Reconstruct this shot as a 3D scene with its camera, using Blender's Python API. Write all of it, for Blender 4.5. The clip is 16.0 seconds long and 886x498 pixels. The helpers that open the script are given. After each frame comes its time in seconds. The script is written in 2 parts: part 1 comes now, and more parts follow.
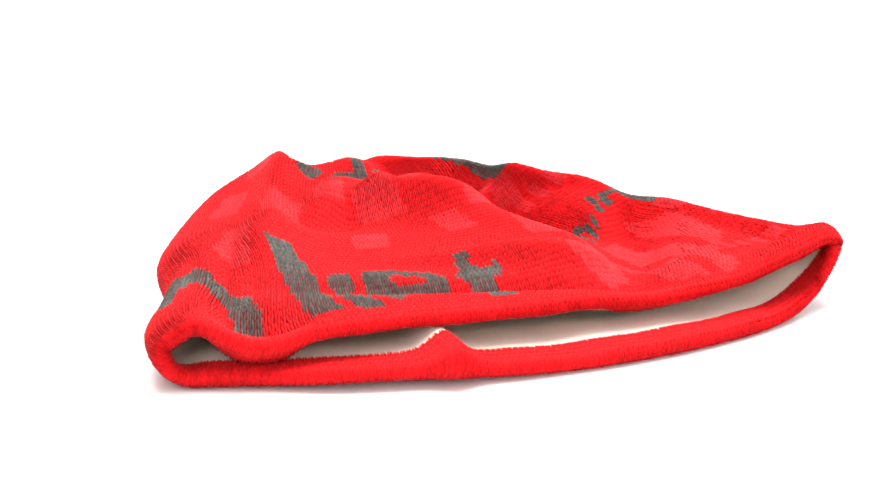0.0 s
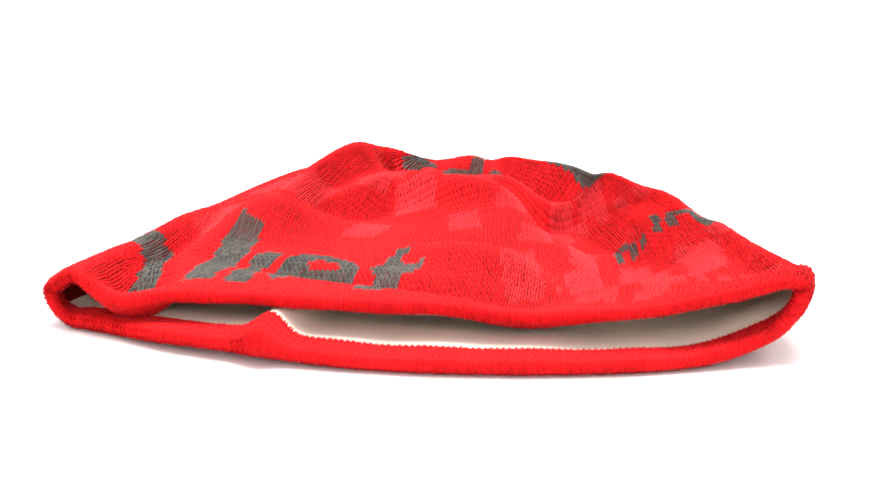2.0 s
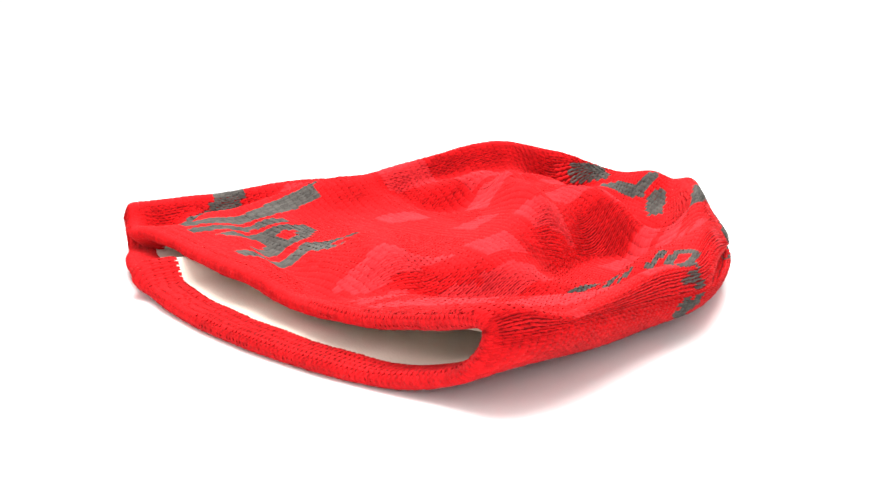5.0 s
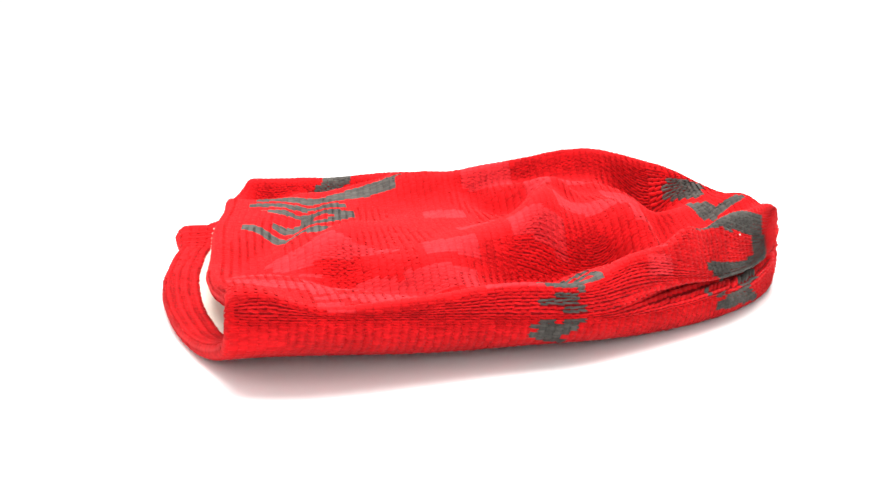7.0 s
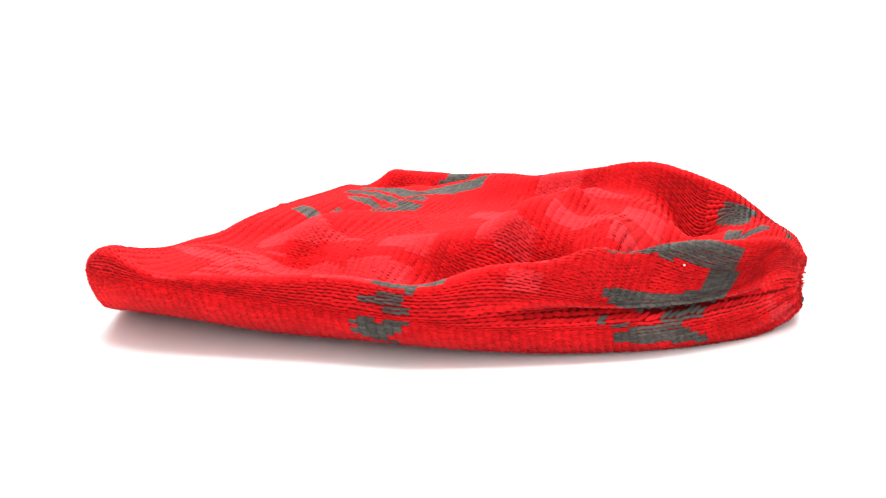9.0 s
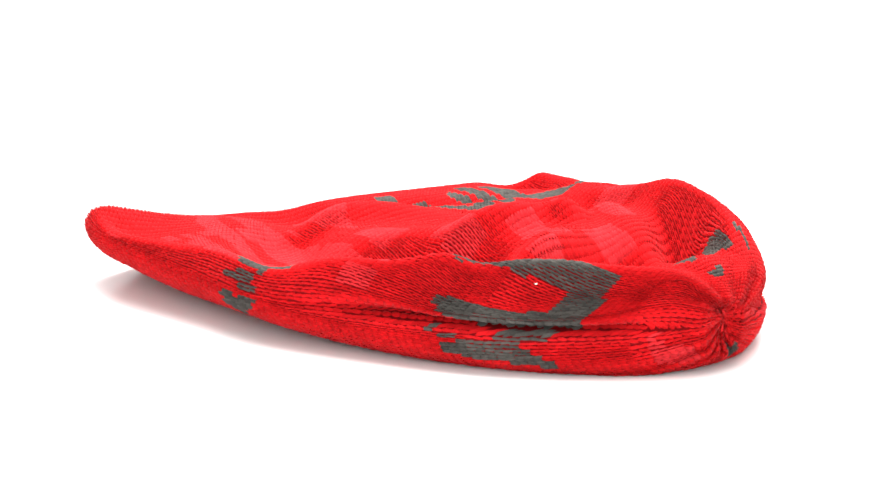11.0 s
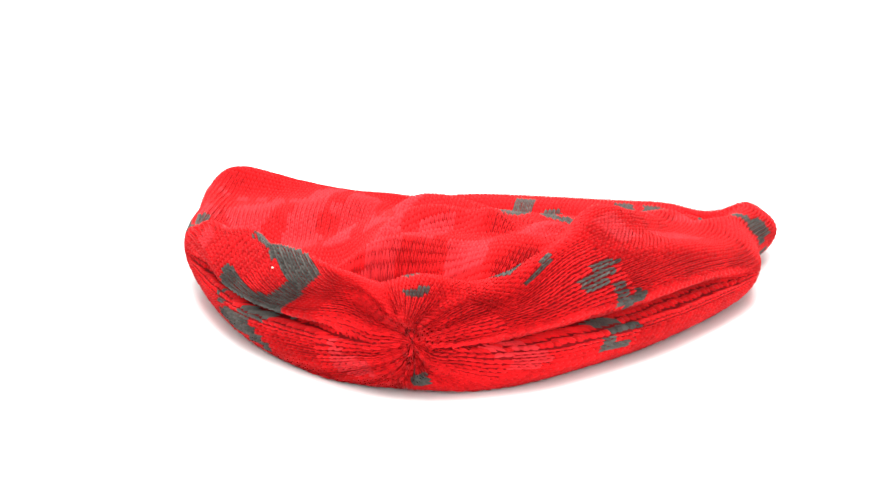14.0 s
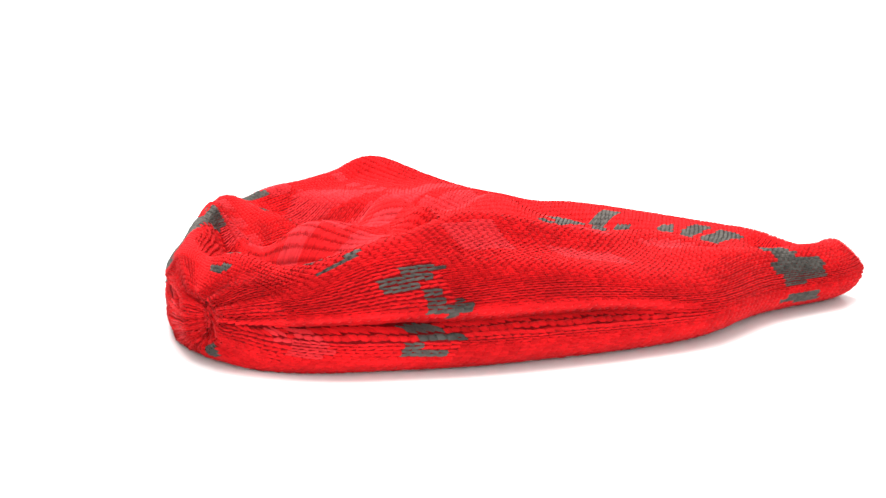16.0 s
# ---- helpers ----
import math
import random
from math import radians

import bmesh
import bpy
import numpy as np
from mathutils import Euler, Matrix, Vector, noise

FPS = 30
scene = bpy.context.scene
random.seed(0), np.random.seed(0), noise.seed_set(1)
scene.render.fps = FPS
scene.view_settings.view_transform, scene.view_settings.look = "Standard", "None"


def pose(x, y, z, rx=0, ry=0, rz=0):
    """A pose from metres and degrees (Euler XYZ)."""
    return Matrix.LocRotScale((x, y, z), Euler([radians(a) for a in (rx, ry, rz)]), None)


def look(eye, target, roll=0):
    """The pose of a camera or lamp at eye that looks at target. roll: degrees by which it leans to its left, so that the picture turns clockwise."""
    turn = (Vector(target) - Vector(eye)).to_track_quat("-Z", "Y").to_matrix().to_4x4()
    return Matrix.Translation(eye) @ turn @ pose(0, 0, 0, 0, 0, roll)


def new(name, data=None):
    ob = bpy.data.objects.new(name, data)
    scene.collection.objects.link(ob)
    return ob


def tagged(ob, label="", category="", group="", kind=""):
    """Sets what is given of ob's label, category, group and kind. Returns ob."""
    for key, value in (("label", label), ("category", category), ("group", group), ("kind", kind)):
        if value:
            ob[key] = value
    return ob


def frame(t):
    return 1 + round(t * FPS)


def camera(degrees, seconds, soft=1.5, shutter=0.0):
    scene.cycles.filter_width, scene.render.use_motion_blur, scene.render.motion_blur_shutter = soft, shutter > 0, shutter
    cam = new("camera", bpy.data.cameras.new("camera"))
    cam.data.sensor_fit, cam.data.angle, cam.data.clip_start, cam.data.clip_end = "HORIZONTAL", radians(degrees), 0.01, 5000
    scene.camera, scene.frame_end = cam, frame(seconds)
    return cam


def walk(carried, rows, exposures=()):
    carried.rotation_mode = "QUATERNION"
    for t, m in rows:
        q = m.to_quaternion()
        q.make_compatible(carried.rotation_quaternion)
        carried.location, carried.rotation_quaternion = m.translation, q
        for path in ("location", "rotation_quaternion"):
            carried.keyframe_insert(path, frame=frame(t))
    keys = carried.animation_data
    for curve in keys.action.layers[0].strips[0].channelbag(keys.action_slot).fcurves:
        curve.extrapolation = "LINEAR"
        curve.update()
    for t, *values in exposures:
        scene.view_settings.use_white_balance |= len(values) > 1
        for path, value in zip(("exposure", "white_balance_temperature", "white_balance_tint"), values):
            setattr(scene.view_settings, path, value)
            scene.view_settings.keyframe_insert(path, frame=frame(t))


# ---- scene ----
SPIN = 15.15          # degrees a second of the turntable, clockwise from above

cam = camera(43.41, 16.0, soft=1.5)
VIEW = pose(0, -0.35, 0.09320, 90 - 13.28, 0, 0.75) @ pose(0, 0, 0, 0, 0, 0.79)
walk(cam, [(0.0, VIEW), (16.0, VIEW)], exposures=[(0.0, -0.08), (10.5, -0.06), (12.5, 0.12), (15.0, 0.12), (16.0, 0.0)])

# ---- light: a white photo tent, glowing all round, a soft box over the table and one behind the camera ----
world = bpy.data.worlds.new("white_tent")
scene.world = world
world.use_nodes = True
world.node_tree.nodes["Background"].inputs[0].default_value = (1.0, 0.99, 0.985, 1)
world.node_tree.nodes["Background"].inputs[1].default_value = 1.25
for spot, high, wide, power in (((0.0, 0.12, 0.90), 0.5, 0.8, 18.0), ((0.1, -0.95, 0.34), 0.45, 0.8, 3.5)):
    box = bpy.data.lights.new("soft_box", "AREA")
    box.shape, box.size, box.size_y, box.energy = "RECTANGLE", wide, high, power
    box.color = (1.0, 0.985, 0.97)
    new("soft_box", box).matrix_world = look(spot, (0, 0, 0.01))


# ---- materials ----
def material(name, rough=0.8):
    mat = bpy.data.materials.new(name)
    mat.use_nodes = True
    shader = mat.node_tree.nodes["Principled BSDF"]
    shader.inputs["Roughness"].default_value = rough
    return mat, mat.node_tree.nodes, mat.node_tree.links, shader


def yarn(name, dark, light, sheen, fuzz=0.35):
    """Spun yarn: strands vary in tone from stitch to stitch and along their fibres."""
    mat, nodes, links, shader = material(name, 0.85)
    island = nodes.new("ShaderNodeNewGeometry")
    tone = nodes.new("ShaderNodeMix")
    tone.data_type = "RGBA"
    tone.inputs[6].default_value, tone.inputs[7].default_value = (*dark, 1), (*light, 1)
    coords = nodes.new("ShaderNodeTexCoord")
    fibre = nodes.new("ShaderNodeTexNoise")
    fibre.inputs["Scale"].default_value, fibre.inputs["Detail"].default_value = 1400, 4
    wash = nodes.new("ShaderNodeTexNoise")
    wash.inputs["Scale"].default_value, wash.inputs["Detail"].default_value = 60, 2
    links.new(coords.outputs["Object"], fibre.inputs["Vector"])
    links.new(coords.outputs["Object"], wash.inputs["Vector"])
    add = nodes.new("ShaderNodeMath")
    add.operation = "MULTIPLY_ADD"
    links.new(island.outputs["Random Per Island"], add.inputs[0])
    add.inputs[1].default_value = 0.5
    both = nodes.new("ShaderNodeMath")
    both.operation = "MULTIPLY_ADD"
    links.new(fibre.outputs["Fac"], both.inputs[0])
    both.inputs[1].default_value = 0.5
    links.new(wash.outputs["Fac"], both.inputs[2])
    shift = nodes.new("ShaderNodeMath")
    shift.operation = "SUBTRACT"
    links.new(both.outputs[0], shift.inputs[0])
    shift.inputs[1].default_value = 0.42
    links.new(shift.outputs[0], add.inputs[2])
    add.use_clamp = True
    links.new(add.outputs[0], tone.inputs["Factor"])
    links.new(tone.outputs[2], shader.inputs["Base Color"])
    bump = nodes.new("ShaderNodeBump")
    bump.inputs["Strength"].default_value, bump.inputs["Distance"].default_value = fuzz, 0.0004
    links.new(fibre.outputs["Fac"], bump.inputs["Height"])
    links.new(bump.outputs["Normal"], shader.inputs["Normal"])
    shader.inputs["Specular IOR Level"].default_value = 0.15
    shader.inputs["Sheen Weight"].default_value = sheen
    shader.inputs["Sheen Roughness"].default_value = 0.4
    shader.inputs["Sheen Tint"].default_value = (*[0.14 + 0.86 * c for c in light], 1)
    return mat


RED = yarn("red_yarn", (0.40, 0.0026, 0.0045), (0.76, 0.009, 0.013), 0.30)
PINK = yarn("light_red_yarn", (0.46, 0.012, 0.018), (0.78, 0.033, 0.041), 0.32)
GREY = yarn("grey_yarn", (0.034, 0.031, 0.029), (0.13, 0.12, 0.108), 0.12)
CREAM = yarn("cream_yarn", (0.70, 0.62, 0.52), (0.84, 0.78, 0.69), 0.2)
# darkened red: the shade in the gaps between stitches, put into the colour
GAP_SHADE = yarn("red_gap_shade", (0.13, 0.0008, 0.002), (0.20, 0.001, 0.003), 0.03)

WHITE, nodes, links, shader = material("glossy_white_acrylic", 0.22)
grain = nodes.new("ShaderNodeTexNoise")
grain.inputs["Scale"].default_value = 40
ramp = nodes.new("ShaderNodeMapRange")
ramp.inputs["To Min"].default_value, ramp.inputs["To Max"].default_value = 0.88, 0.92
links.new(grain.outputs["Fac"], ramp.inputs["Value"])
links.new(ramp.outputs["Result"], shader.inputs["Base Color"])


# ---- the white sweep: a floor that bends up into a back wall ----
def sweep():
    bm = bmesh.new()
    line = [(-2.0, 0.0), (1.6, 0.0)]
    line += [(1.6 + 0.6 * math.sin(a), 0.6 - 0.6 * math.cos(a)) for a in np.linspace(0.13, math.pi / 2, 12)]
    line += [(2.2, 2.6), (2.22, 2.6), (2.22, -0.02), (-2.0, -0.02)]
    ends = [[bm.verts.new((x, y, z)) for y, z in line] for x in (-2.6, 2.6)]
    n = len(line)
    for i in range(n):
        bm.faces.new((ends[0][i], ends[0][(i + 1) % n], ends[1][(i + 1) % n], ends[1][i]))
    for end in ends:
        bm.faces.new(end)
    bmesh.ops.recalc_face_normals(bm, faces=bm.faces)
    me = bpy.data.meshes.new("backdrop")
    bm.to_mesh(me)
    me.materials.append(WHITE)
    tagged(new("backdrop", me), "seamless glossy white sweep under and behind the hat", "backdrop", kind="structure")


sweep()


# ---- shape of the hat, centimetres ----
LEFT_EDGE = ((-7.49, -10.77), (-7.78, -6.47), (-8.86, -2.86), (-8.57, 2.05), (-7.76, 5.40), (-6.84, 7.56), (-4.74, 9.90))
RIGHT_EDGE = ((12.10, -1.83), (10.58, 0.50), (8.36, 3.22), (6.38, 5.70), (2.23, 8.52), (-1.09, 9.63), (-4.74, 9.90))


def curve(points, v):
    """A smooth line through points at v from 0 to 1, evenly spaced along its length."""
    p = np.array(points, float)
    m = np.vstack([2 * p[0] - p[1], p, 2 * p[-1] - p[-2]])
    n = len(p) - 1
    fine = np.linspace(0, n, 60 * n + 1)
    i = np.minimum(fine.astype(int), n - 1)
    f = (fine - i)[:, None]
    a, b, c, d = m[i], m[i + 1], m[i + 2], m[i + 3]
    line = 0.5 * (2 * b + (c - a) * f + (2 * a - 5 * b + 4 * c - d) * f ** 2 + (3 * b - a - 3 * c + d) * f ** 3)
    run = np.r_[0, np.cumsum(np.hypot(*np.diff(line, axis=0).T))]
    run /= run[-1]
    return np.stack([np.interp(v, run, line[:, k]) for k in (0, 1)], -1)


def fold(x, y, cx, cy, rx, ry, turn, high):
    """A soft swelling (or, below zero, a hollow) of the cloth."""
    a = radians(turn)
    u = ((x - cx) * math.cos(a) + (y - cy) * math.sin(a)) / rx
    w = ((y - cy) * math.cos(a) - (x - cx) * math.sin(a)) / ry
    return high * np.exp(-u * u - w * w)


def bell(x, at, wide):
    return np.exp(-((x - at) / wide) ** 2)


def smooth(x, a, b):
    t = np.clip((x - a) / (b - a), 0, 1)
    return t * t * (3 - 2 * t)


def plan(s, v, upper):
    """Where the thread at s (-1 left fold, 1 right fold) and v (0 brim, 1 crown) lies, seen from above."""
    l, r = curve(LEFT_EDGE, v), curve(RIGHT_EDGE, v)
    k = ((s * (1 - 0.05 * np.clip(1 - v / 0.1, 0, 1) ** 2) + 1) / 2)[..., None]
    p = l * (1 - k) + r * k
    a = np.abs(s)
    lip = 0.78 * (1 - a ** 3.7) - -0.16 * bell(s, -0.12, 0.25) + 0.20 * bell(s, -0.68, 0.17) - 0.18 * bell(s, 0.72, 0.2)
    hem = 2.38 * (1 - a ** 2.0) + -0.17 * bell(s, -0.8, 0.15)
    bulge = np.where(upper, lip, hem) * (1 - v) ** 2.2 * (1 - a ** 8)
    crown = 0.76 * (1 - s * s) * smooth(v, 0.45, 0.8) * (1 - smooth(v, 0.8, 1.0))
    return p + bulge[..., None] * np.array((0.325, -0.946)) + crown[..., None] * np.array((0.15, 0.95))


def top_height(x, y):
    """The upper layer: a domed middle, rolled rims and the hollows between them."""
    z = np.full(np.shape(x), 1.50)
    # the dome in the middle and the hollows beside it
    z = z + fold(x, y, -0.28, 2.68, 5.10, 1.87, -23, 0.83)
    z = z + fold(x, y, -0.27, 5.90, 2.42, 0.87, 32, 1.23)
    z = z + fold(x, y, -5.43, 5.24, 0.71, 1.35, -8, -2.09)
    z = z + fold(x, y, -2.91, -0.85, 0.84, 1.60, -6, -0.03)
    z = z + fold(x, y, 5.61, 0.78, 1.14, 4.58, -6, -1.53)
    z = z + fold(x, y, 1.22, -5.70, 4.49, 0.59, 11, -0.56)
    # the long swelling on the left and its peak
    z = z + fold(x, y, -7.57, 2.14, 3.68, 4.37, -27, 1.08)
    z = z + fold(x, y, -5.96, 5.40, 1.28, 2.66, -8, 1.37)
    z = z + fold(x, y, -4.18, 8.63, 1.38, 0.98, 15, 0.97)
    # the rolled rim round the crown and along the right
    z = z + fold(x, y, -0.20, 8.37, 4.28, 0.55, -22, 1.33)
    z = z + fold(x, y, 6.11, 6.01, 3.72, 2.32, -55, 0.83)
    z = z + fold(x, y, 10.29, 0.66, 5.21, 0.58, -49, 0.53)
    # the brim: a pleat, a lifted corner and a sag
    z = z + fold(x, y, -6.08, -6.24, 0.59, 3.14, 6, -0.59)
    z = z + fold(x, y, 11.87, -1.27, 3.06, 1.05, 39, 1.05)
    z = z + fold(x, y, -4.77, -9.17, 0.93, 0.82, -21, -1.03)
    # swellings along the left fold
    z = z + fold(x, y, -6.22, -8.74, 0.64, 3.13, 12, 0.42)
    z = z + fold(x, y, -6.13, -3.69, 1.66, 2.77, -9, 0.86)
    z = z + fold(x, y, -6.13, 1.94, 0.57, 2.42, -1, 0.74)
    # the curl beside the dome, the trough behind it and the pleat up from the brim
    z = z + fold(x, y, -4.25, -0.23, 0.59, 2.03, -37, -0.51)
    z = z + fold(x, y, -2.79, 2.64, 0.61, 0.59, 15, 0.51)
    z = z + fold(x, y, -1.39, 6.69, 3.29, 0.58, 19, -0.70)
    z = z + fold(x, y, -5.67, -3.44, 0.58, 3.66, 6, 0.14)
    # the brow of the dome, the trough beside it and the soft flats before it
    z = z + fold(x, y, -1.51, 2.40, 2.70, 0.64, 10, 0.71)
    z = z + fold(x, y, 1.87, 4.11, 3.10, 1.23, -52, -2.15)
    z = z + fold(x, y, -4.41, 1.30, 0.61, 2.83, -8, 0.45)
    z = z + fold(x, y, -2.08, -3.37, 3.11, 1.38, -2, -0.20)
    z = z + fold(x, y, 2.64, -2.98, 3.33, 0.88, 1, 0.62)
    z = z + fold(x, y, -5.65, -1.10, 0.59, 1.85, 17, 0.37)
    # the hollow under the small lettering
    z = z + fold(x, y, 3.79, 3.74, 1.87, 0.62, -41, -0.49)
    z = z + fold(x, y, 1.19, -1.08, 2.61, 1.28, 1, 0.07)
    # the shoulder above the right fold
    z = z + fold(x, y, 6.2, 5.1, 3.2, 1.1, -42, 0.20)
    return 0.6 + np.logaddexp(0, (z - 0.6) * 5) / 5


def low_height(x, y):
    """The lower layer: on the table, lifted at the corners and at the seam of the hem."""
    z = np.full(np.shape(x), 0.06)
    z = z + fold(x, y, 11.64, -0.82, 2.03, 4.34, 26, 1.00)
    z = z + fold(x, y, -9.98, -8.45, 1.75, 2.44, -1, 0.53)
    z = z + fold(x, y, -1.44, -9.51, 2.62, 1.72, 18, 0.19)
    z = z + fold(x, y, 7.54, 4.26, 4.06, 1.56, -49, 0.39)
    return z


def side_height(right, v):
    l = 0.97 + 0.20 * smooth(v, 0.1, 0.6)
    r = 1.94 - 0.70 * smooth(v, 0.02, 0.5)
    return np.where(right, r, l)


def shell(phi, v):
    """A point of the outer cloth. phi 0 to 1: the upper layer from the left fold to the right one; 1 to 2: the lower one, back."""
    upper = phi <= 1
    k = np.where(upper, phi, 2 - phi)
    s = -np.cos(np.pi * k)
    wide = np.hypot(*np.moveaxis(curve(RIGHT_EDGE, v) - curve(LEFT_EDGE, v), -1, 0)) / 2
    right = s > 0
    side = smooth(s, -0.5, 0.5)
    edge = side_height(False, v) * (1 - side) + side_height(True, v) * side
    inside = wide * (1 - np.abs(s))
    roll = np.where(upper, 0.97, 0.99)
    roll = np.minimum(roll, 0.75 * wide + 0.02)
    arch = np.sqrt(np.clip(1 - (1 - np.minimum(inside / roll, 1)) ** 2, 0, 1))
    flat = plan(s, v, upper)
    # the two layers draw apart at the fold, with a crease between them
    crease = np.where(right, 1.0 * smooth(v, 0.42, 0.60), 1.05 * smooth(v, 0.34, 0.50)) * np.exp(-(arch / np.where(upper, 0.24, 0.13)) ** np.where(upper, 1.4, 2.0)) * smooth(wide, 0.2, 4.0)
    mid = (curve(LEFT_EDGE, v) + curve(RIGHT_EDGE, v)) / 2
    inward = mid - flat
    inward = inward / np.maximum(np.hypot(inward[..., 0], inward[..., 1]), 0.3)[..., None]
    flat = flat + inward * crease[..., None]
    x, y = flat[..., 0], flat[..., 1]
    z = np.where(upper, edge + (top_height(x, y) - edge) * arch, edge - (edge - np.minimum(low_height(x, y), edge - 0.1)) * arch)
    # the end rounds off and the stitches gather into a dimple at the crown
    end = np.clip((v - 0.80) / 0.20, 0, 1)
    z = 1.30 + (z - 1.30) * np.sqrt(np.clip(1 - end ** 3, 0, 1))
    pleat = np.sin(phi * np.pi * 13 + 2 * np.sin(phi * 5)) * 0.045 * smooth(v, 0.72, 0.93) * (1 - smooth(v, 0.985, 1.0))
    dimple = 0.55 * smooth(v, 0.955, 1.0)
    x, y, z = x + 0.1 * dimple, y + pleat * 0.8 - dimple, z + pleat * np.where(upper, 0.6, 0.15)
    return np.stack([x, y, z], -1)


COLS, ROWS = 292, 96
CHART = 292, 150       # columns and rows of the pattern chart below
SEAM = 0.832         # where round the brim the hem is sewn up
FINE_Q, FINE_V = 4 * COLS, 420


def even_phi():
    """phi at even steps along the cloth's width, a little up from the brim."""
    phi = np.linspace(0, 2, 4001)
    p = shell(phi, np.full(4001, 0.25))
    run = np.r_[0, np.cumsum(np.linalg.norm(np.diff(p, axis=0), axis=1))]
    return np.interp(np.linspace(0, 1, FINE_Q + 1), run / run[-1], phi)


def cloth_grid():
    phi = even_phi()
    v = np.linspace(0, 1, FINE_V + 1)
    pts = np.stack([shell(phi, np.full(len(phi), t)) for t in v], 1)        # along the width, then up
    du = np.roll(pts[:-1], -1, 0) - np.roll(pts[:-1], 1, 0)
    du = np.concatenate([du, du[:1]])
    dv = np.gradient(pts, axis=1)
    n = np.cross(du, dv)
    n /= np.maximum(np.linalg.norm(n, axis=-1, keepdims=True), 1e-9)
    for _ in range(3):
        n[:, 1:-1] = (n[:, :-2] + 2 * n[:, 1:-1] + n[:, 2:]) / 4
    n /= np.maximum(np.linalg.norm(n, axis=-1, keepdims=True), 1e-9)
    return pts, n


GRID, NORMAL = cloth_grid()


def sample(field, q, v):
    """Between the grid's points: q 0 to 1 round the hat, v 0 to 1 from brim to crown."""
    a = np.mod(q, 1) * FINE_Q
    b = np.clip(v, 0, 1) * FINE_V
    i, j = np.minimum(a.astype(int), FINE_Q - 1), np.minimum(b.astype(int), FINE_V - 1)
    f, g = (a - i)[..., None], (b - j)[..., None]
    return (field[i, j] * (1 - f) + field[i + 1, j] * f) * (1 - g) + (field[i, j + 1] * (1 - f) + field[i + 1, j + 1] * f) * g


def hem_half(q):
    """Half the thickness of the turned hem, in centimetres: a lump where its seam is sewn up."""
    return 0.19 + 0.26 * bell(q, SEAM, 0.011) + 0.015 * np.sin(q * 71) * np.sin(q * 43 + 1)


def fold_room(q, back):
    """Less room for the inner layer inside the two folds."""
    near = np.minimum(np.abs(np.mod(q + 0.5, 1) - 0.5), np.abs(np.mod(q, 1) - 0.5))
    return 1 - 0.75 * (1 - smooth(near, 0.012, 0.05)) * smooth(back, 0.0, 0.06)


def cloth(q, v, out):
    """A point out centimetres off the outer cloth. Below v = 0 the cloth turns round the hem and runs back up inside."""
    turn = np.clip(-v / 0.03, 0, 1) * np.pi
    back = np.clip(-v - 0.03, 0, 1)
    p, n = sample(GRID, q, back), sample(NORMAL, q, back)
    along = sample(GRID, q, back + 0.012) - p
    along /= np.maximum(np.linalg.norm(along, axis=-1, keepdims=True), 1e-9)
    up = np.where((v > 0)[..., None], sample(GRID, q, v), p)
    nn = np.where((v > 0)[..., None], sample(NORMAL, q, v), n)
    c, s = np.cos(turn)[..., None], np.sin(turn)[..., None]
    half = np.maximum(hem_half(np.mod(q, 1)) * (1 - 0.6 * smooth(back, 0.06, 0.16)) * fold_room(q, back), 0.065)[..., None]
    r = half + out[..., None]
    rolled = p - n * half + n * c * r - along * s * r
    return np.where((v > 0)[..., None], up + nn * out[..., None], rolled)


def sheet(name, q, v, out, mat, parent, label=""):
    """A smooth sheet of cloth over the given lines of q and v."""
    qq, vv = np.meshgrid(q, v, indexing="ij")
    pts = cloth(qq, vv, np.full(qq.shape, out)).reshape(-1, 3) * 0.01
    n, m = len(q), len(v)
    i = np.arange(n - 1)[:, None] * m + np.arange(m - 1)[None]
    faces = np.stack([i, i + m, i + m + 1, i + 1], -1).reshape(-1, 4)
    return mesh_part(name, pts, faces, mat, parent, label)


def mesh_part(name, pts, faces, mat, parent, label="", kind=""):
    me = bpy.data.meshes.new(name)
    me.from_pydata(pts.tolist(), [], faces.tolist())
    me.polygons.foreach_set("use_smooth", np.ones(len(me.polygons), bool))
    me.materials.append(mat)
    ob = new(name, me)
    ob.parent = parent
    return tagged(ob, label, kind=kind)


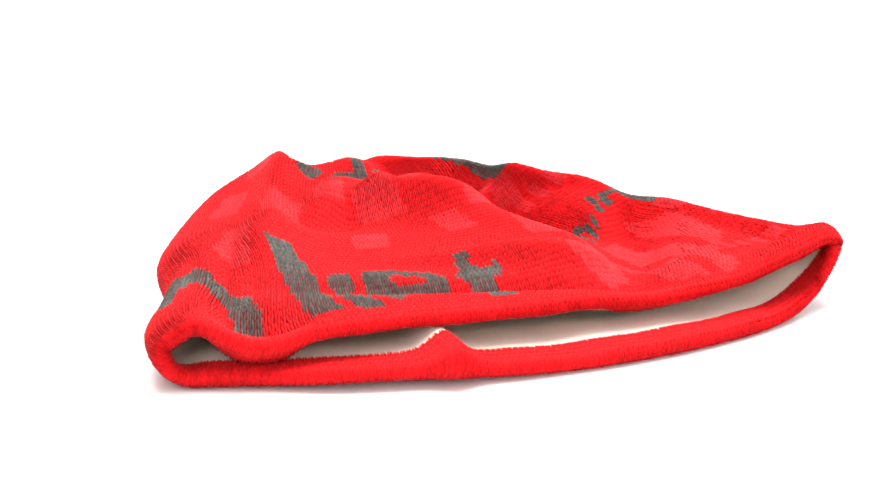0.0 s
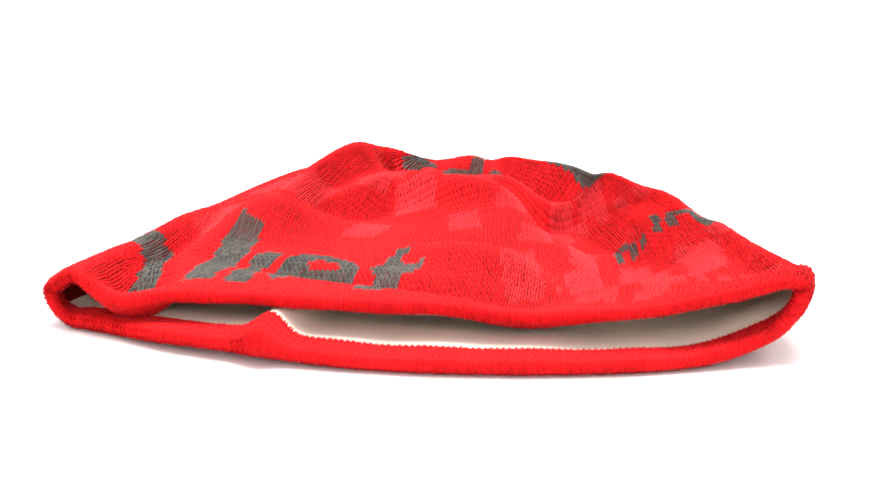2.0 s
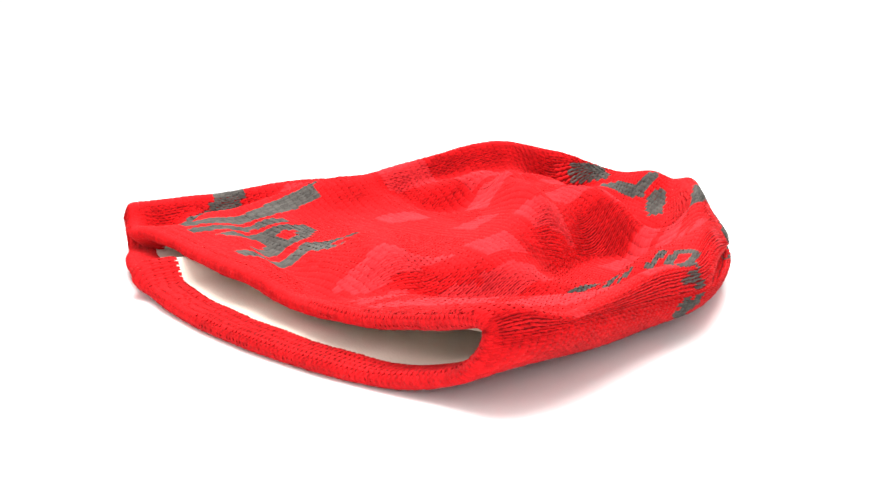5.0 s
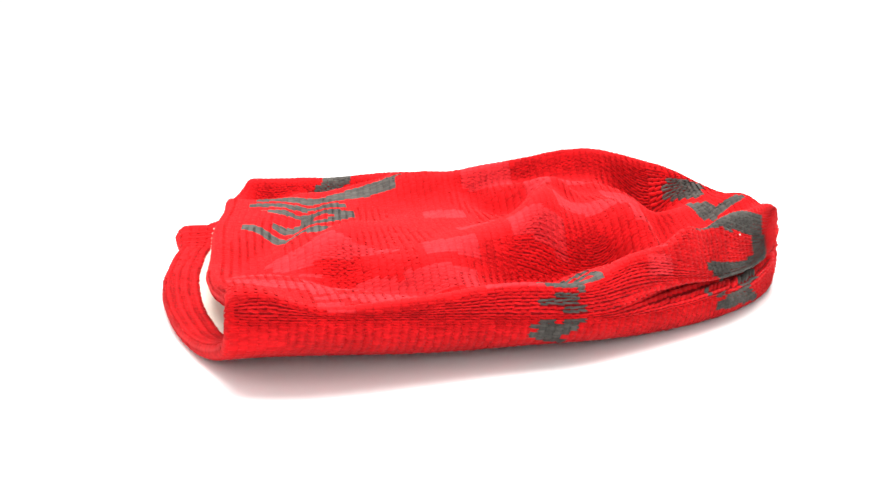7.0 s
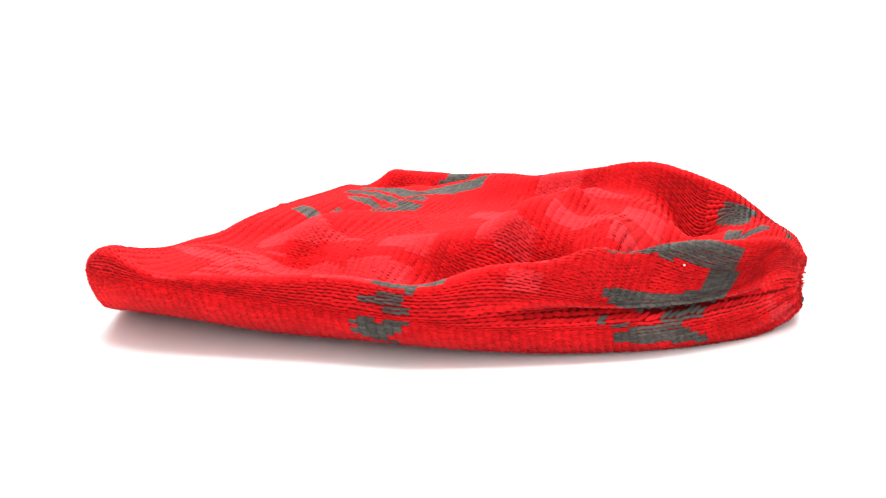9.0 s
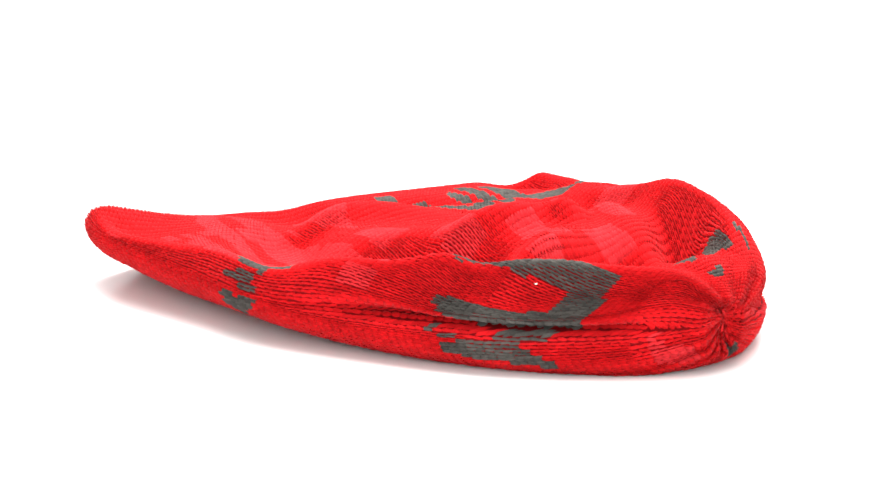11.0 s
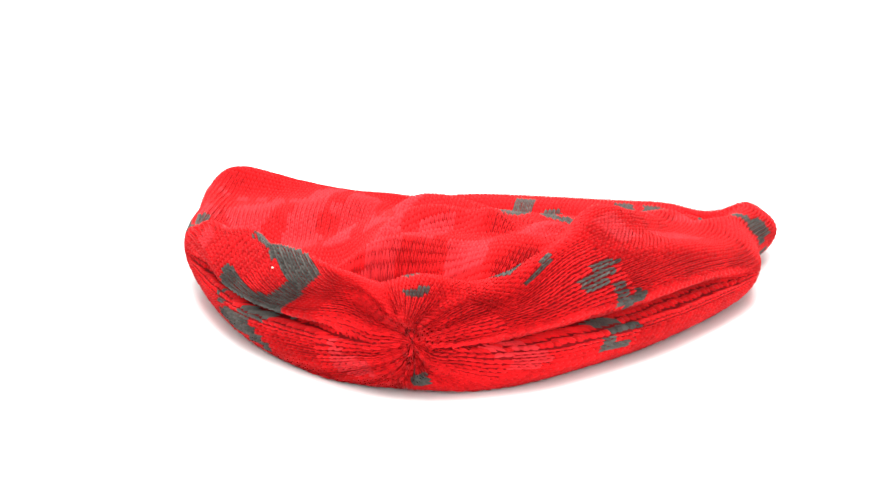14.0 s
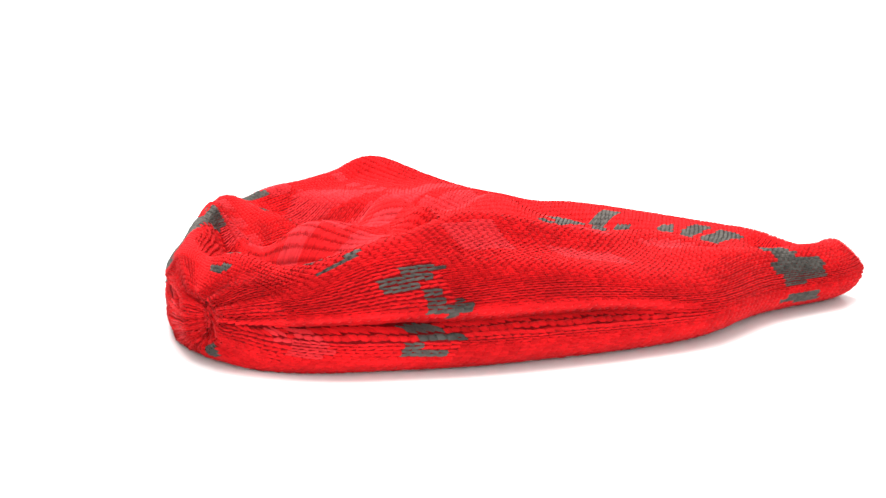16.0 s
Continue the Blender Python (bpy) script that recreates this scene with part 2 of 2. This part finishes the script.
def stitches(name, i, j, mat, parent, label="", plump=1.0):
    """Knit stitches at columns i and rows j: each is a V of two plump legs of yarn. Two, then four columns join towards the crown."""
    join = np.where(j > 0.87 * ROWS, 4, np.where(j > 0.68 * ROWS, 2, 1))
    first = i % join == 0
    i, j, join = i[first], j[first], join[first, None]
    rnd = np.random.RandomState(len(i) % 9973)
    wob = rnd.uniform(-0.06, 0.06, (len(i), 4))
    pts, faces = [], []
    for side in (-1, 1):
        # across and along, in stitches, and the rise off the cloth in centimetres
        a = np.array((0.04, 0.30, 0.45, 0.42, 0.15, 0.02)) * side
        b = np.array((-0.22, -0.30, 0.62, 0.98, 0.92, 0.10))
        ridge_a, ridge_b = np.array((0.16, 0.25, 0.31)) * side, np.array((-0.10, 0.40, 0.90))
        across = np.r_[a, ridge_a]
        along = np.r_[b, ridge_b]
        rise = np.r_[np.full(6, -0.030), 0.043, 0.056, 0.047]
        q = (i[:, None] + join * (0.5 + across[None] + wob[:, :1] + wob[:, 1:2] * along[None])) / COLS
        v = (j[:, None] + along[None] + wob[:, 2:3]) / ROWS
        out = plump * rise[None] * (1 + 3 * wob[:, 3:4])
        p = cloth(q, v, np.broadcast_to(out, q.shape))
        base = (np.arange(len(i)) + (0 if side < 0 else len(i)))[:, None, None] * 9
        f = np.array(((0, 1, 7, 6), (1, 2, 8, 7), (3, 4, 7, 8), (4, 5, 6, 7)))
        t = np.array(((0, 6, 5, 5), (2, 3, 8, 8)))
        f = np.vstack([f, t])
        if side < 0:
            f = f[:, ::-1]
        pts.append(p.reshape(-1, 3))
        faces.append((base + f[None]).reshape(-1, 4))
    pts, faces = np.concatenate(pts) * 0.01, np.concatenate(faces)
    tri = (faces[:, 2] == faces[:, 3]) | (faces[:, 0] == faces[:, 1])
    me = bpy.data.meshes.new(name)
    lists = [f if not t else list(dict.fromkeys(f)) for f, t in zip(faces.tolist(), tri.tolist())]
    me.from_pydata(pts.tolist(), [], lists)
    me.polygons.foreach_set("use_smooth", np.ones(len(me.polygons), bool))
    me.materials.append(mat)
    ob = new(name, me)
    ob.parent = parent
    return tagged(ob, label, kind="stuff")


# ---- the knitted pattern: outlines on the chart, in columns round the hat and rows from the brim ----
LETTERS = []
PATCHES = []
# the word along the brim
LETTERS.append(((31.0, 7.0), (28.2, 20.0), (25.8, 31.0), (26.4, 41.5), (31.8, 39.8), (34.0, 24.0), (37.0, 6.0)))
LETTERS.append(((6.2, 30.4), (7.5, 14.0), (1.3, 15.5), (0.0, 27.0), (3.0, 29.0)))
LETTERS.append(((6.0, 24.0), (8.0, 27.0), (12.0, 28.0), (16.0, 26.0), (20.5, 19.0), (22.6, 13.0), (22.6, 7.0), (18.2, 6.5), (17.5, 13.0), (15.0, 18.0), (12.0, 20.5), (8.0, 19.0)))
LETTERS.append(((39.6, 5.0), (38.0, 13.0), (36.0, 25.5), (37.0, 28.4), (41.0, 27.4), (41.2, 22.6), (40.2, 19.0), (43.2, 10.0), (44.6, 4.5)))
LETTERS.append(((47.2, 8.0), (44.4, 12.0), (42.8, 20.0), (43.0, 26.1), (45.0, 30.4), (50.0, 29.6), (56.5, 24.6), (59.4, 20.0), (59.4, 15.0), (60.0, 11.0), (56.6, 10.5), (54.0, 14.5), (51.0, 17.0), (47.8, 18.0), (46.8, 15.8), (49.2, 11.1)))
LETTERS.append(((64.4, 31.6), (66.6, 31.0), (66.4, 26.0), (67.0, 22.4), (71.0, 24.6), (71.4, 20.2), (68.2, 17.9), (67.6, 4.0), (63.0, 4.8), (62.8, 18.6), (60.8, 20.0), (62.8, 24.6)))
COUNTER = ((47.4, 21.4), (49.0, 25.2), (53.8, 22.8), (55.2, 19.6), (52.0, 20.2))
# the small word up the right side
LETTERS.append(((116.2, 48.6), (116.4, 58.0), (118.6, 60.5), (121.6, 59.2), (122.4, 54.3), (120.3, 53.6), (120.0, 57.0), (118.3, 57.2), (118.2, 49.6)))
LETTERS.append(((123.2, 56.4), (123.8, 61.0), (125.6, 61.6), (125.2, 57.5)))
LETTERS.append(((128.0, 60.4), (129.5, 66.4), (132.0, 67.0), (130.8, 61.4)))
LETTERS.append(((132.8, 62.9), (134.2, 67.4), (137.5, 67.8), (142.4, 67.6), (141.8, 61.5), (140.0, 61.5), (139.6, 65.0), (136.4, 65.4), (135.2, 62.4)))
LETTERS.append(((141.2, 52.5), (140.0, 54.5), (140.4, 60.0), (142.0, 63.5), (143.6, 62.0), (143.2, 55.0)))
LETTERS.append(((144.6, 53.0), (144.4, 60.7), (146.0, 62.0), (147.2, 63.2), (147.4, 58.0), (146.4, 57.6), (146.2, 54.4)))
LETTERS.append(((150.0, 51.4), (148.0, 53.0), (148.2, 56.0), (150.0, 56.2), (148.2, 58.0), (148.4, 62.0), (151.2, 60.0), (153.0, 57.0), (151.5, 55.0)))
LETTERS.append(((152.6, 50.7), (149.4, 53.2), (149.7, 60.4), (151.3, 59.6), (151.5, 55.0), (155.2, 59.6), (158.2, 59.3), (154.0, 53.6)))
# the large letter on the right of the crown, with its lower end under the fold
LETTERS.append(((131.0, 93.5), (126.5, 95.7), (119.0, 102.5), (112.8, 107.9), (110.5, 118.0), (113.0, 120.5), (121.2, 120.8), (143.5, 122.5), (148.8, 116.5), (148.6, 109.0), (148.0, 102.5), (143.5, 97.0), (139.5, 95.0), (137.6, 97.5), (137.8, 104.0), (138.0, 109.8), (134.5, 113.5), (129.0, 114.3), (124.6, 114.2), (123.5, 110.3), (125.2, 102.5), (127.0, 97.2)))
LETTERS.append(((153.8, 97.9), (151.0, 98.9), (150.2, 103.2), (149.8, 110.4), (151.0, 113.0), (155.8, 117.0), (159.5, 116.5), (157.0, 110.4), (154.8, 103.9)))
LETTERS.append(((149.4, 97.1), (148.4, 94.6), (148.6, 100.5), (150.0, 101.0)))
LETTERS.append(((114.2, 111.4), (123.2, 102.9), (128.8, 92.9), (121.5, 92.1), (118.5, 101.8), (113.0, 107.0)))
# the pieces round the crown
LETTERS.append(((31.2, 108.6), (30.4, 114.0), (33.0, 117.5), (37.8, 116.0), (46.0, 114.2), (40.5, 109.5), (35.5, 105.7)))
LETTERS.append(((46.5, 109.6), (51.8, 113.2), (62.5, 114.3), (62.8, 118.9), (69.6, 123.0), (71.5, 116.0), (73.0, 110.5), (60.0, 108.5)))
LETTERS.append(((75.5, 116.0), (82.8, 117.9), (91.0, 108.0), (86.0, 105.0), (75.2, 111.0)))
LETTERS.append(((69.0, 127.9), (56.0, 126.8), (54.2, 130.0), (67.0, 132.1)))
LETTERS.append(((23.6, 121.0), (25.0, 110.7), (22.8, 111.0), (21.8, 116.4), (22.2, 121.0)))
LETTERS.append(((233.6, 141.1), (238.5, 147.1), (267.5, 144.6), (251.3, 139.6)))
# the word on the left of the crown
LETTERS.append(((9.5, 114.6), (10.8, 112.9), (11.2, 110.4), (14.0, 109.4), (13.8, 107.9), (12.4, 107.6), (13.4, 103.9), (12.5, 102.1), (10.5, 105.0), (9.5, 107.9), (6.5, 109.3), (8.2, 110.2), (8.0, 113.2)))
LETTERS.append(((2.2, 108.4), (6.2, 108.4), (7.8, 105.4), (6.4, 104.4), (3.6, 104.4), (3.6, 102.9), (5.4, 102.9), (5.5, 101.0), (3.2, 100.4), (1.4, 101.1), (0.9, 102.1), (0.9, 106.1)))
LETTERS.append(((286.8, 113.6), (290.0, 111.0), (291.4, 107.5), (291.6, 104.6), (290.4, 101.4), (288.9, 103.5), (289.6, 106.8), (289.8, 109.3), (288.6, 110.4), (288.0, 107.5), (286.2, 103.3), (284.4, 104.6), (285.6, 108.9)))
LETTERS.append(((288.0, 29.3), (289.5, 26.8), (290.5, 17.1), (286.8, 15.7)))
# lighter patches
PATCHES.append(((85.8, 21.1), (92.5, 36.1), (95.2, 12.1), (88.8, 9.3)))
PATCHES.append(((99.0, 31.4), (110.2, 41.1), (109.8, 3.2), (101.3, 6.1)))
PATCHES.append(((116.5, 46.8), (124.5, 51.1), (118.0, 2.5), (113.0, 1.8)))
PATCHES.append(((133.2, 57.1), (139.0, 42.9), (135.5, 27.5), (123.5, 17.1)))
PATCHES.append(((140.5, 60.7), (143.0, 53.9), (143.2, 43.6), (138.5, 45.0)))
PATCHES.append(((13.7, 37.3), (20.5, 50.1), (25.7, 51.2), (20.6, 33.0)))
PATCHES.append(((145.7, 133.9), (161.4, 143.2), (178.2, 141.3), (165.7, 133.5)))
PATCHES.append(((289.8, 132.5), (290.7, 125.4), (284.6, 124.3), (283.7, 131.4)))
PATCHES.append(((289.0, 134.5), (291.5, 126.0), (286.2, 123.8), (285.3, 132.3)))
PATCHES.append(((27.3, 56.0), (37.0, 56.0), (39.9, 68.0), (30.2, 68.0)))
PATCHES.append(((42.8, 70.0), (51.6, 70.0), (53.5, 84.0), (44.8, 84.0)))
PATCHES.append(((56.5, 64.0), (68.1, 64.0), (65.2, 74.0), (53.5, 74.0)))
PATCHES.append(((72.0, 72.0), (80.8, 72.0), (82.7, 88.0), (74.0, 88.0)))
PATCHES.append(((83.7, 60.0), (91.5, 60.0), (94.4, 72.0), (86.6, 72.0)))
PATCHES.append(((58.4, 86.0), (70.1, 86.0), (68.1, 96.0), (56.5, 96.0)))
PATCHES.append(((81.8, 88.0), (91.5, 88.0), (94.4, 100.0), (84.7, 100.0)))
PATCHES.append(((101.2, 74.0), (110.0, 74.0), (112.9, 90.0), (104.1, 90.0)))
PATCHES.append(((101.2, 36.0), (109.0, 36.0), (111.0, 50.0), (103.2, 50.0)))
PATCHES.append(((112.9, 30.0), (120.7, 30.0), (122.6, 42.0), (114.9, 42.0)))
PATCHES.append(((89.5, 40.0), (97.3, 40.0), (99.3, 52.0), (91.5, 52.0)))
PATCHES.append(((13.6, 62.0), (21.4, 62.0), (23.4, 76.0), (15.6, 76.0)))
PATCHES.append(((19.5, 84.0), (28.2, 84.0), (26.3, 96.0), (17.5, 96.0)))
PATCHES.append(((114.9, 84.0), (123.6, 84.0), (125.6, 96.0), (116.8, 96.0)))
PATCHES.append(((74.0, 50.0), (81.8, 50.0), (79.8, 60.0), (72.0, 60.0)))
PATCHES.append(((48.7, 46.0), (57.4, 46.0), (59.4, 54.0), (50.6, 54.0)))


def within(outline, i, j):
    """Which of the stitches lie inside an outline of the chart."""
    wide, middle = CHART[0], np.mean([p[0] for p in outline])
    c, r = np.mod((i + 0.5) * wide / COLS + wide / 2 - middle, wide) - wide / 2 + middle, (j + 0.45) * CHART[1] / ROWS
    inside = np.zeros(len(i), bool)
    for (x0, y0), (x1, y1) in zip(outline, outline[1:] + outline[:1]):
        if y0 != y1:
            inside ^= ((r < y0) != (r < y1)) & (c < x0 + (r - y0) * (x1 - x0) / (y1 - y0))
    return inside


def dashes(i, j):
    """Rows of short lighter dashes that run round the hat beside the lettering."""
    i, j = i * CHART[0] / COLS, j * CHART[1] / ROWS
    return ((np.abs(j - 81) < 3.2) & (i > 106) & (i < 144) & (i % 7 < 3.2)) | \
        ((np.abs(j - 17) < 2.5) & (i > 96) & (i < 146) & (i % 5 < 3))



# ---- the hat ----
beanie = tagged(new("beanie"), "red knitted beanie with grey lettering, lying flat on white", "hat")

q_line = np.linspace(0, 1, 601)
# closed sheet below the stitches, coloured dark as the shade between them
sheet("gap_shade_sheet", q_line, np.r_[np.linspace(0, 0.95, 130), np.linspace(0.955, 1.0, 14)], -0.03, GAP_SHADE, beanie)
sheet("hem", q_line, np.r_[np.linspace(-0.066, -0.03, 7), np.linspace(-0.028, 0.0, 12), 0.004], -0.02, RED, beanie, "turned red hem of the brim")
for start, stop in ((0.016, 0.484), (0.516, 0.984)):
    sheet("lining", np.linspace(start, stop, 300), np.linspace(-0.50, -0.062, 66), -0.01, CREAM, beanie, "cream knitted lining inside the opening")

# each stitch belongs to a letter, a lighter patch or the plain red ground
ii, jj = [a.ravel() for a in np.meshgrid(np.arange(COLS), np.arange(ROWS), indexing="ij")]
free = np.ones(len(ii), bool)
for outline in LETTERS:
    mine = within(outline, ii, jj) & free & ~within(COUNTER, ii, jj)
    free &= ~mine
    if mine.sum() > 2:
        stitches("letter", ii[mine], jj[mine], GREY, beanie, "grey knitted lettering")
light = dashes(ii, jj) & free
for outline in PATCHES:
    mine = within(outline, ii, jj) & free & ~light
    free &= ~mine
    if mine.sum() > 2:
        stitches("patch", ii[mine], jj[mine], PINK, beanie, "lighter red knitted patch")
light &= free
stitches("dashed_stripe", ii[light], jj[light], PINK, beanie, "stripe of lighter red knitted dashes")
free &= ~light
stitches("shell", ii[free], jj[free], RED, beanie)
ii, jj = [a.ravel() for a in np.meshgrid(np.arange(COLS), np.arange(-6, 0), indexing="ij")]
stitches("hem_knit", ii, jj, RED, beanie, plump=0.75)

# a speck of white lint on the rim
speck = bmesh.new()
bmesh.ops.create_icosphere(speck, subdivisions=2, radius=0.00022)
for vert in speck.verts:
    vert.co.x *= 1.8
lint_mesh = bpy.data.meshes.new("lint")
speck.to_mesh(lint_mesh)
lint_mesh.materials.append(CREAM)
lint = new("lint", lint_mesh)
lint.parent = beanie
lint.location = Vector(cloth(np.array([126.0 / CHART[0]]), np.array([108.2 / CHART[1]]), np.array([0.07]))[0] * 0.01)
tagged(lint, "speck of white lint")


def motions():
    walk(beanie, [(t, pose(0, 0, 0, 0, 0, -SPIN * t)) for t in np.arange(0, 16.01, 1.0)])


motions()
